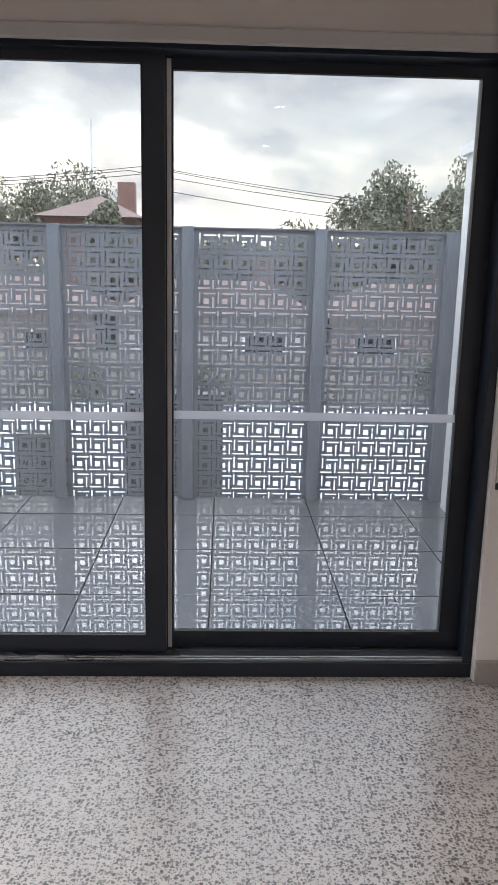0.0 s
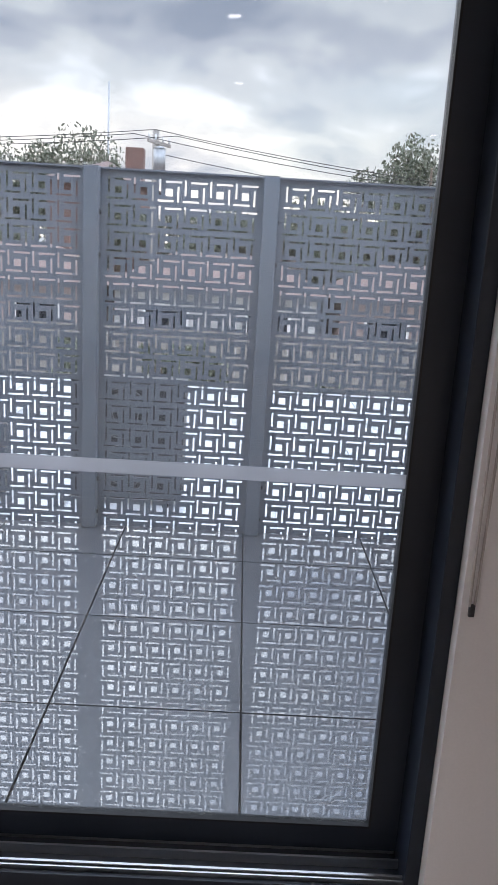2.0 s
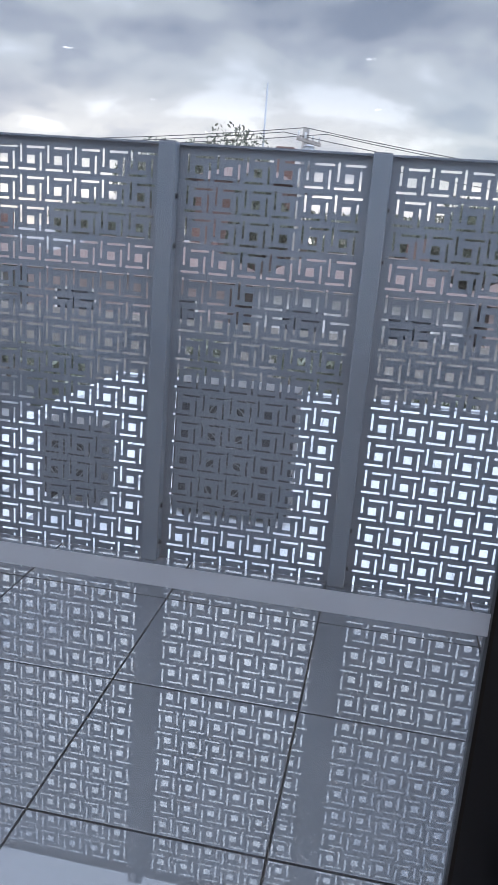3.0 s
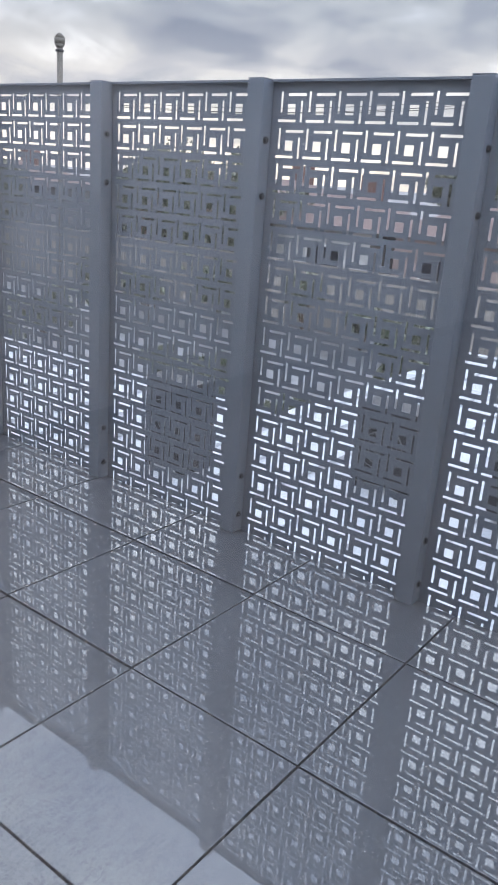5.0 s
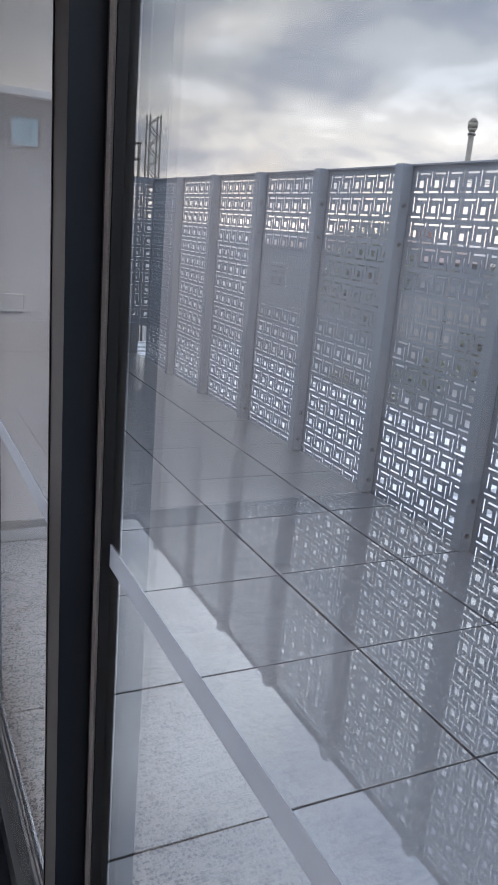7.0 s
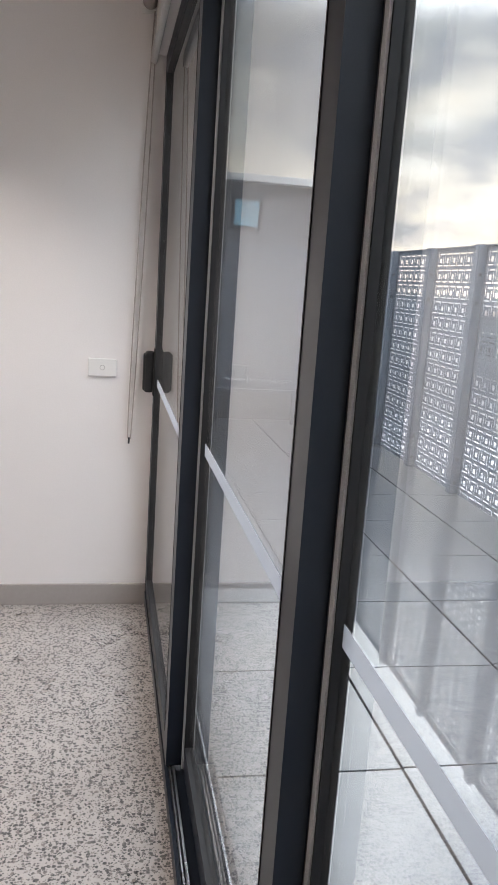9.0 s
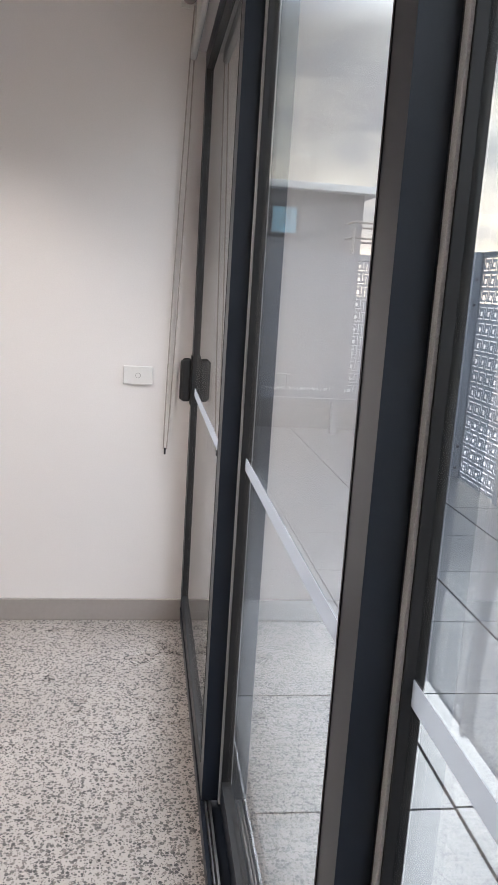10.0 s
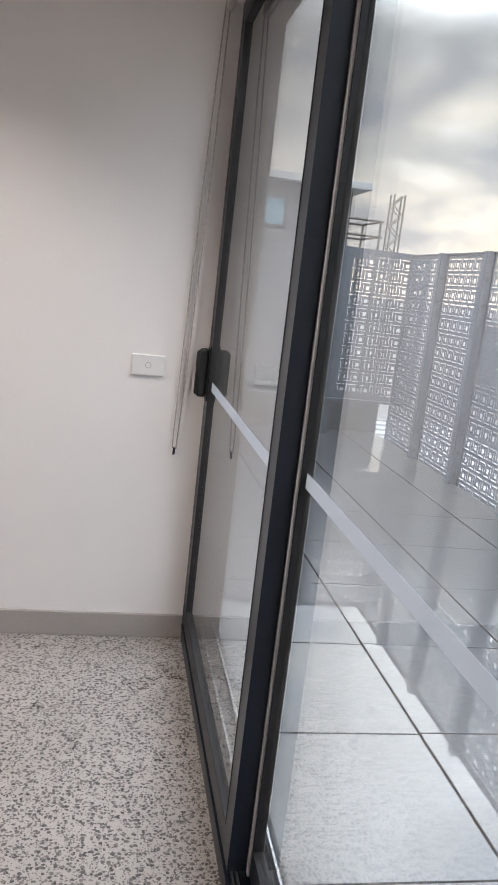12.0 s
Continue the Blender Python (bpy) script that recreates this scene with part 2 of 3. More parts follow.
M_TRUNK = speckled("bark", (0.16, 0.12, 0.09), 0.9, 0.3, 14, 0.6)
M_STEEL = speckled("galvanised_steel", (0.40, 0.41, 0.42), 0.5, 0.15, 12, 0.1, metal=0.6)
M_BRICK = speckled("red_brick", (0.19, 0.11, 0.09), 0.85, 0.2, 12, 0.3)
M_TILE = speckled("terracotta_roof", (0.17, 0.115, 0.10), 0.8, 0.2, 6, 0.3)
M_CLAD = speckled("pale_cladding", (0.52, 0.51, 0.50), 0.7, 0.35, 3.0, 0.2, big=0.8)
M_PINKBRICK = speckled("pink_brick", (0.40, 0.31, 0.29), 0.8, 0.35, 4.0, 0.2, big=0.9)
M_KERB = speckled("kerb_render", (0.17, 0.175, 0.185), 0.75, 0.08, 50, 0.15)
M_SCAFF = speckled("weathered_scaffold_steel", (0.17, 0.15, 0.12), 0.55, 0.2, 12, 0.1, metal=0.3)
M_WIRE = mat("wire_black", (0.02, 0.02, 0.02), 0.6)
M_ROOF = speckled("pale_roof_metal", (0.5, 0.51, 0.52), 0.3, 0.08, 5, 0.05, big=0.5)
M_UNIT = speckled("dark_unit_paint", (0.02, 0.021, 0.024), 0.5, 0.12, 40, 0.05)
M_DARKWALL = speckled("dark_grey_render", (0.15, 0.155, 0.168), 0.75, 0.08, 60, 0.15)
M_BLUEPANE = speckled("blue_window", (0.22, 0.42, 0.52), 0.15, 0.1, 3, 0.02)
M_TIMBER = speckled("weathered_timber", (0.34, 0.31, 0.28), 0.85, 0.2, 9, 0.4)


def leaf_mat(name, a, b):
    m = mat(name, a, 0.55)
    k = Nodes(m)
    g = k.t.nodes.new("ShaderNodeNewGeometry")
    k.to(k.ramp(g.outputs["Random Per Island"], [(0.0, a), (1.0, b)]), "Base Color")
    return m


M_LEAF = leaf_mat("gum_leaves", (0.075, 0.09, 0.055), (0.20, 0.21, 0.15))


# ---- mesh helpers ----
def box(bm, x0, x1, y0, y1, z0, z1, bevel=0.0):
    """Adds one box to bm, with edges rounded by bevel."""
    vs = [bm.verts.new((x, y, z)) for x in (x0, x1) for y in (y0, y1) for z in (z0, z1)]
    quads = ((0, 1, 3, 2), (4, 6, 7, 5), (0, 4, 5, 1), (2, 3, 7, 6), (0, 2, 6, 4), (1, 5, 7, 3))
    fs = [bm.faces.new([vs[i] for i in q]) for q in quads]
    if bevel:
        es = list({e for f in fs for e in f.edges})
        bmesh.ops.bevel(bm, geom=es, offset=bevel, segments=2, profile=0.5, affect="EDGES")
    return bm


def tube(bm, a, b, r0, r1=None, seg=12):
    """Adds a closed round bar from a to b."""
    a, b = Vector(a), Vector(b)
    r1 = r0 if r1 is None else r1
    q = (b - a).to_track_quat("Z", "Y")
    rings = []
    for c, r in ((a, r0), (b, r1)):
        rings.append([bm.verts.new(c + q @ Vector((r * math.cos(i * math.tau / seg), r * math.sin(i * math.tau / seg), 0))) for i in range(seg)])
    for i in range(seg):
        j = (i + 1) % seg
        f = bm.faces.new((rings[0][i], rings[0][j], rings[1][j], rings[1][i]))
        f.smooth = True
    bm.faces.new(rings[0][::-1])
    bm.faces.new(rings[1])
    return bm


def boxes(*items, bevel=0.0):
    bm = bmesh.new()
    for it in items:
        box(bm, *it, bevel=bevel)
    return bm


def mesh_of(name, bm, material):
    me = bpy.data.meshes.new(name)
    bmesh.ops.recalc_face_normals(bm, faces=bm.faces[:])
    bm.to_mesh(me)
    bm.free()
    for mm in material if isinstance(material, (list, tuple)) else (material,):
        me.materials.append(mm)
    return me


def part(name, bm, material, parent, label=""):
    """One mesh object under a thing or a part; geometry in the parent's space."""
    ob = new(name, mesh_of(name, bm, material) if isinstance(bm, bmesh.types.BMesh) else bm)
    ob.parent = parent
    return tagged(ob, label)


def thing(name, at=(0, 0, 0), label="", category="", group="", kind="", turn=0.0):
    """An Empty at the base of a thing, which parents its parts."""
    ob = new(name)
    ob.matrix_world = pose(*at, 0, 0, turn)
    return tagged(ob, label, category, group, kind)


def solid(name, bm, material, label="", category="", group="", kind=""):
    return tagged(new(name, mesh_of(name, bm, material)), label, category, group, kind)


# ---- the large structure ----
XW, XE, YS, CEIL = -1.867, 4.2, -9.6, 2.6      # end wall, far side wall, back wall, ceiling
XJ, HEAD = 1.592, 2.215                        # right jamb of the door, top of its frame
ZG = -2.5                                      # street level

solid("floor", boxes((XW - 0.2, XE + 0.2, YS - 0.2, 0.0, -0.2, 0.0)), M_FLOOR,
      "polished concrete floor with dark stone chips", "floor", kind="structure")
solid("wall_west", boxes((XW - 0.2, XW, YS, 0.14, 0.0, CEIL)), M_WALL, "off-white painted plaster wall", "wall", kind="structure")
solid("wall_east", boxes((XE, XE + 0.2, YS, 0.16, 0.0, CEIL)), M_WALL, "off-white painted plaster wall", "wall", kind="structure")
solid("wall_south", boxes((XW - 0.2, XE + 0.2, YS - 0.2, YS, 0.0, CEIL)), M_WALL, "off-white painted plaster wall", "wall", kind="structure")
solid("wall_north", boxes((XJ, XE, -0.035, 0.16, 0.0, HEAD), (XW, XE, -0.035, 0.16, HEAD, CEIL)), M_WALL,
      "off-white painted wall around the sliding door", "wall", kind="structure")
solid("ceiling", boxes((XW - 0.2, XE + 0.2, YS - 0.2, 0.16, CEIL, CEIL + 0.1)), M_CEIL, "white painted plasterboard ceiling", "ceiling", kind="structure")
solid("roof", boxes((XW - 0.2, XE + 0.2, YS - 0.2, 0.30, CEIL + 0.104, CEIL + 0.35)), M_GREYWALL, "flat grey roof above the sliding door", "roof", kind="structure")
solid("baseboard", boxes((XW, XW + 0.014, YS, 0.0, 0.0, 0.092), bevel=0.003), M_SKIRT, "grey painted skirting board", "skirting board", kind="structure")
solid("baseboard", boxes((XJ, XE, -0.053, -0.035, 0.0, 0.092), bevel=0.003), M_SKIRT, "grey painted skirting board", "skirting board", kind="structure")
# outside wall of the next rooms and the body of the building below
solid("facade", boxes((-6.6, XW - 0.2, -0.3, 0.16, 0.0, 2.9)), M_RENDER, "white rendered outside wall", "wall", kind="structure")
solid("podium", boxes((-6.6, XE + 0.2, YS - 0.2, 2.36, ZG, -0.2)), M_GREYWALL, "grey rendered storey below the terrace", "wall", kind="structure")
solid("ground", boxes((-2500, 2500, -2500, 2500, ZG - 0.5, ZG)), M_YARD, "dark wet asphalt yard and street", "ground", kind="structure")
solid("wing_wall", boxes((2.06, 2.24, 0.16, 2.12, 0.0, 2.18), (2.03, 2.27, 0.16, 2.15, 2.18, 2.235)), M_RENDER,
      "white rendered wing wall with a capping", "wall", kind="structure")


# ---- sliding door ----
def door_panel(door, x0, x1, g0, g1, yc, ztop, zbot, handle=False):
    """A framed glass leaf from x0 to x1, its glass from g0 to g1."""
    h = 0.021
    z0, z1 = 0.0735, 2.178
    yg = yc - h + 0.014
    yb = yg + 0.007
    fr = boxes((x0, g0, yc - h, yb, z0, z1), (g1, x1, yc - h, yc + h, z0, z1),
               (g0, g1, yc - h, yb, z0, zbot), (g0, g1, yc - h, yb, ztop, z1))
    leaf = part("sliding_panel", fr, M_FRAME, door)
    # rubber gaskets round the glass
    y0 = yc - h - 0.0012
    bead = boxes((g0 - 0.004, g0 + 0.001, y0, yb + 0.001, zbot - 0.004, ztop + 0.004),
                 (g1 - 0.001, g1 + 0.004, y0, yb + 0.001, zbot - 0.004, ztop + 0.004),
                 (g0 + 0.001, g1 - 0.001, y0, yb + 0.001, zbot - 0.004, zbot + 0.001),
                 (g0 + 0.001, g1 - 0.001, y0, yb + 0.001, ztop - 0.001, ztop + 0.004))
    part("glazing_bead", bead, M_RUBBER, leaf)
    gl = part("glass", boxes((g0 + 0.001, g1 - 0.001, yg - 0.003, yg + 0.003, zbot + 0.001, ztop - 0.001)), M_GLASS, leaf, "clear glass pane")
    gl.visible_shadow = False
    part("safety_strip", boxes((g0 + 0.0015, g1 - 0.0015, yg - 0.0045, yg - 0.0036, 0.963, 0.993)), M_FILM, leaf, "frosted white film strip across the glass")
    return leaf


def grip(bm, x, y, s):
    """A rounded pull on the face y of the stile: back plate, standing web and a curled lip on the side s."""
    box(bm, x - 0.022, x + 0.022, min(y, y + s * 0.006), max(y, y + s * 0.006), 0.925, 1.115, 0.0025)
    box(bm, x - 0.012, x + 0.012, min(y + s * 0.004, y + s * 0.040), max(y + s * 0.004, y + s * 0.040), 0.936, 1.104, 0.010)
    box(bm, x - 0.016, x + 0.006, min(y + s * 0.028, y + s * 0.047), max(y + s * 0.028, y + s * 0.047), 0.942, 1.096, 0.008)


def sliding_door():
    d = thing("door_1", (0, 0, 0), "closed charcoal aluminium sliding door with three glass panels", "door", kind="structure")
    part("head", boxes((XW, XJ, 0.0, 0.14, 2.165, HEAD), bevel=0.002), M_FRAME, d)
    part("sill", boxes((XW, XJ, 0.0, 0.14, 0.0, 0.05), (XW, XJ, -0.002, 0.008, 0.05, 0.058)), M_FRAME, d)
    part("jamb", boxes((XW, XW + 0.03, 0.0, 0.14, 0.05, 2.165), bevel=0.002), M_FRAME, d)
    part("jamb", boxes((XJ - 0.032, XJ, 0.0, 0.14, 0.05, 2.165), bevel=0.002), M_FRAME, d)
    for y in (0.0215, 0.069, 0.116):
        part("track", boxes((XW + 0.03, XJ - 0.032, y - 0.003, y + 0.003, 0.05, 0.073)), M_ALU, d, "bright aluminium sill track")
    part("track_edge", boxes((XW + 0.03, XJ - 0.032, 0.0105, 0.0145, 0.05, 0.068)), M_ALU, d, "bright aluminium sill track")
    a = door_panel(d, XW + 0.031, -0.597, XW + 0.095, -0.668, 0.0215, 2.135, 0.143)
    b = door_panel(d, -0.672, 0.438, -0.572, 0.362, 0.069, 2.135, 0.143)
    c = door_panel(d, 0.364, XJ - 0.033, 0.462, 1.489, 0.116, 2.129, 0.138)
    bm = bmesh.new()
    grip(bm, XW + 0.064, 0.0, -1)
    part("handle", bm, M_RUBBER, a, "black pull handle")
    bm = bmesh.new()
    grip(bm, XW + 0.064, 0.043, 1)
    part("handle", bm, M_RUBBER, a, "black pull handle")
    # pile seals at the meeting stiles
    part("brush_seal", boxes((-0.592, -0.580, 0.043, 0.0475, 0.074, 2.16)), M_PILE, a, "grey brush seal")
    part("brush_seal", boxes((0.442, 0.457, 0.0905, 0.0945, 0.074, 2.16)), M_PILE, b, "grey brush seal")
    return d


sliding_door()


# ---- roller blind, switch, lamps ----
def roller_blind(x0, x1):
    b = thing("roller_blind", ((x0 + x1) / 2, -0.075, 2.2), "rolled-up pale roller blind above the sliding door", "blind")
    w = (x1 - x0) / 2
    bm = bmesh.new()
    tube(bm, (-w + 0.02, 0.006, 0.185), (w - 0.02, 0.006, 0.185), 0.027, seg=24)
    part("fabric_roll", bm, M_BLIND, b)
    part("fabric_drop", boxes((-w + 0.03, w - 0.03, 0.030, 0.033, 0.008, 0.185)), M_BLIND, b)
    bm = boxes((-w + 0.03, w - 0.03, 0.016, 0.039, -0.03, 0.02), bevel=0.008)
    part("bottom_bar", bm, M_BAR, b, "pale grey bottom bar")
    for s in (-1, 1):
        part("bracket", boxes((s * w - 0.004, s * w + 0.004, -0.024, 0.039, 0.15, 0.22), bevel=0.002), M_PLASTIC, b)
    return b


def bead_chain(x, y, z0, z1, dx, dy):
    """A loop of blind chain from the roller down to its lowest bend, with a tie-down."""
    c = thing("blind_chain", (x, y, z0), "thin beige blind chain loop hanging by the wall", "blind chain", group="blind chains")
    for s in (-1, 1):
        bm = bmesh.new()
        n, seg, rings = 24, 6, []
        for i in range(n + 1):
            u = i / n
            bow = 0.35 + 0.65 * math.sin(math.pi * min(1, u + 0.02)) ** 0.5 * (1 - 0.3 * u)
            c0 = Vector((s * dx * bow, s * dy * bow, (z1 - z0) * u))
            rings.append([bm.verts.new(c0 + Vector((0.0028 * math.cos(k * math.tau / seg), 0.0028 * math.sin(k * math.tau / seg), 0))) for k in range(seg)])
        for a0, b0 in zip(rings, rings[1:]):
            for k in range(seg):
                bm.faces.new((a0[k], a0[(k + 1) % seg], b0[(k + 1) % seg], b0[k]))
        part("strand", bm, M_CHAIN, c)
    bm = bmesh.new()
    tube(bm, (-dx * 0.5, 0, 0.0), (dx * 0.5, 0, 0.0), 0.003, seg=8)
    box(bm, -0.006, 0.006, -0.004, 0.004, -0.022, 0.004, 0.002)
    part("tie_down", bm, M_BOLT, c, "small dark tie-down clip")
    return c


roller_blind(XW + 0.01, 1.62)
bead_chain(XW + 0.02, -0.092, 0.735, 2.36, 0.004, 0.012).matrix_world = pose(XW + 0.02, -0.092, 0.735, -1.6)
bead_chain(1.61, -0.044, 0.775, 2.27, 0.010, 0.003)


def wall_plate():
    p = thing("wall_plate", (XW, -0.2075, 1.022), "white plastic wall plate with one round button", "wall switch")
    part("plate", boxes((0.0, 0.011, -0.057, 0.057, -0.036, 0.036), bevel=0.003), M_PLASTIC, p)
    bm = bmesh.new()
    tube(bm, (0.011, 0, 0), (0.0155, 0, 0), 0.0085, seg=20)
    part("button", bm, M_PLASTIC, p)
    bm = bmesh.new()
    tube(bm, (0.010, 0, 0), (0.0116, 0, 0), 0.0105, seg=20)
    part("button_ring", bm, M_BAR, p)


wall_plate()


def downlight():
    d = thing("downlight", (0, 0, 2.6), "small round white ceiling downlight, switched on", "downlight", group="ceiling downlights")
    bm = bmesh.new()
    seg, rings = 28, []
    for r, z in ((0.036, -0.0015), (0.038, -0.005), (0.05, -0.004), (0.052, 0.0)):
        rings.append([bm.verts.new((r * math.cos(i * math.tau / seg), r * math.sin(i * math.tau / seg), z)) for i in range(seg)])
    for a, b in zip(rings, rings[1:]):
        for i in range(seg):
            bm.faces.new((a[i], a[(i + 1) % seg], b[(i + 1) % seg], b[i]))
    part("trim_ring", bm, M_PLASTIC, d)
    bm = bmesh.new()
    tube(bm, (0, 0, -0.0025), (0, 0, -0.0005), 0.036, seg=28)
    part("diffuser", bm, M_LED, d, "glowing warm white diffuser")
    return d


lamp0 = downlight()
lamp0.matrix_world = pose(LAMPS[0][0], LAMPS[0][1], CEIL)
for lx, ly in LAMPS[1:]:
    copy_thing(lamp0, pose(lx, ly, CEIL))


# ---- perforated screens ----
CELL, CELZ, COLS, ROWS = 0.1172, 0.1183, 6, 15
TH = 0.0016
# one cell: four bars turning round a square hole, as shares of the cell
HOLES = [(0.34, 0.62, 0.36, 0.64),
         (0.085, 0.16, 0.40, 0.98), (0.34, 0.98, 0.86, 0.935),
         (0.805, 0.88, 0.15, 0.73), (0.02, 0.66, 0.145, 0.22)]


def pierced_sheet(cols, rows, mx, mz0, mz1):
    """A folded sheet with the pinwheel pattern cut through; origin at its lower left corner, in the x-z plane."""
    cuts = sorted({0.0, *[a for h in HOLES for a in h[:2]]})
    cutz = sorted({0.0, *[a for h in HOLES for a in h[2:]]})
    xs = [0.0] + [mx + (c + f) * CELL for c in range(cols) for f in cuts] + [mx + cols * CELL, 2 * mx + cols * CELL]
    zs = [0.0] + [mz0 + (r + f) * CELZ for r in range(rows) for f in cutz] + [mz0 + rows * CELZ, mz0 + mz1 + rows * CELZ]

    def open_at(x, z):
        u, v = (x - mx) / CELL, (z - mz0) / CELZ
        if not (0 < u < cols and 0 < v < rows):
            return False
        u, v = u % 1, v % 1
        return any(a < u < b and c < v < d for a, b, c, d in HOLES)

    nx, nz = len(xs) - 1, len(zs) - 1
    full = [[not open_at((xs[i] + xs[i + 1]) / 2, (zs[k] + zs[k + 1]) / 2) for k in range(nz)] for i in range(nx)]
    verts, index, faces = [], {}, []

    def v(i, k, s):
        key = (i, k, s)
        if key not in index:
            index[key] = len(verts)
            verts.append((xs[i], s * TH, zs[k]))
        return index[key]

    for i in range(nx):
        for k in range(nz):
            if not full[i][k]:
                continue
            faces.append((v(i, k, 0), v(i + 1, k, 0), v(i + 1, k + 1, 0), v(i, k + 1, 0)))
            faces.append((v(i, k, 1), v(i, k + 1, 1), v(i + 1, k + 1, 1), v(i + 1, k, 1)))
            for di, dk, a, b in ((-1, 0, (i, k + 1), (i, k)), (1, 0, (i + 1, k), (i + 1, k + 1)),
                                 (0, -1, (i, k), (i + 1, k)), (0, 1, (i + 1, k + 1), (i, k + 1))):
                ii, kk = i + di, k + dk
                if not (0 <= ii < nx and 0 <= kk < nz) or not full[ii][kk]:
                    faces.append((v(*a, 1), v(*b, 1), v(*b, 0), v(*a, 0)))
    me = bpy.data.meshes.new("perforated_panel")
    me.from_pydata(verts, [], faces)
    me.materials.append(M_SCREEN)
    return me


def post_mesh(h):
    """A square hollow post with a flat cap and a base plate."""
    bm = boxes((-0.035, 0.035, 0.0, 0.062, 0.021, h), bevel=0.004)
    box(bm, -0.0345, 0.0345, 0.0005, 0.0615, h, h + 0.003)
    return mesh_of("post", bm, M_SCREEN)


def bolt_mesh():
    bm = bmesh.new()
    tube(bm, (0, 0.0, 0), (0, -0.008, 0), 0.009, seg=6)
    tube(bm, (0, 0.0, 0), (0, -0.002, 0), 0.013, seg=12)
    return mesh_of("bolt", bm, M_BOLT)


POSTS = [0.412 + 0.8195 * k for k in range(-7, 4)]
TOP = 1.752


def long_screen():
    s = thing("privacy_screen", (0, 2.232, 0), "grey powder-coated perforated metal privacy screen with square pattern", "screen", group="terrace screens")
    width = 2 * 0.0545 + COLS * CELL
    low = -0.5 * CELZ                     # the lowest row of holes is half sunk behind the paving edge
    sheet = pierced_sheet(COLS, ROWS, 0.0545, 0.004, TOP - 0.001 - low - ROWS * CELZ)
    pm, bo = post_mesh(TOP - 0.004), bolt_mesh()
    for x in POSTS:
        p = part("post", pm, None, s)
        p.location = (x, 0, 0)
        for z in (0.10, 0.27, 1.36, 1.55):
            b = part("bolt", bo, None, p)
            b.location = (0.0365, 0.03, z)
            b.rotation_euler = (0, 0, radians(90))
    for x in POSTS + [POSTS[0] - 0.8195]:
        e = part("perforated_panel", sheet, None, s)
        e.location = (x + (0.8195 - width) / 2, 0.064, low - 0.004)
        # folded top edge of the panel
        part("top_fold", boxes((x + 0.04, x + 0.8195 - 0.04, 0.045, 0.0635, TOP - 0.010, TOP - 0.002)), M_SCREEN, s)
    return s


def end_screen():
    """The screen that closes the terrace, raised off the floor on its posts."""
    s = thing("privacy_screen", (-6.13, 2.232, 0), "grey perforated metal screen raised above a white kerb wall", "screen", group="terrace screens", turn=-90)
    sheet = pierced_sheet(COLS, 11, 0.0545, 0.03, 0.045)
    pm, bo = post_mesh(TOP + 0.01), bolt_mesh()
    width = 2 * 0.0545 + COLS * CELL
    for k in range(3):
        x = 0.55 + 0.8195 * k
        p = part("post", pm, None, s)
        p.location = (x, -0.062, 0)
        for z in (0.12, 0.30, 0.6, 1.3):
            b = part("bolt", bo, None, p)
            b.location = (0.0, 0.0, z)
    for k in range(-1, 2):
        x = 0.55 + 0.8195 * k
        e = part("perforated_panel", sheet, None, s)
        e.location = (x + (0.8195 - width) / 2, 0.004, 0.375)
    part("lower_rail", boxes((-0.27, 2.2, 0.0, 0.035, 0.352, 0.3745)), M_SCREEN, s, "pale lower edge rail")
    part("top_fold", boxes((-0.27, 2.2, -0.05, 0.0035, TOP + 0.0, TOP + 0.008)), M_SCREEN, s)
    return s


long_screen()
end_screen()
solid("kerb_wall", boxes((-6.74, -6.42, 0.17, 2.30, -0.06, 0.40), bevel=0.008), M_KERB, "low grey rendered kerb wall behind the end screen", "wall", kind="structure")


# ---- what stands beyond the terrace ----
def cloud_of_leaves(bm, centre, radii, count, size, rng):
    """Scatters small bent leaf clumps over a lumpy crown."""
    lumps = []
    for _ in range(9):
        u = Vector((rng.uniform(-1, 1), rng.uniform(-1, 1), rng.uniform(-0.6, 1)))
        u = u.normalized() * rng.uniform(0.35, 0.8)
        lumps.append((Vector((u.x * radii[0], u.y * radii[1], u.z * radii[2])), rng.uniform(0.30, 0.52)))
    for _ in range(count):
        off, r = rng.choice(lumps)
        d = Vector((rng.gauss(0, 1), rng.gauss(0, 1), rng.gauss(0, 1))).normalized() * r * (rng.random() ** 0.45)
        c = Vector(centre) + off + Vector((d.x * radii[0], d.y * radii[1], d.z * radii[2]))
        q = Euler((rng.uniform(0, 6.3), rng.uniform(0, 6.3), rng.uniform(0, 6.3))).to_matrix()
        s = size * rng.uniform(0.6, 1.4)
        ring = [(-1, 0, 0), (-0.3, 0.42, 0.12), (0.5, 0.35, 0.1), (1, 0, -0.1), (0.4, -0.4, 0.08), (-0.4, -0.36, 0.1)]
        bm.faces.new([bm.verts.new(c + q @ (Vector(p) * s)) for p in ring])


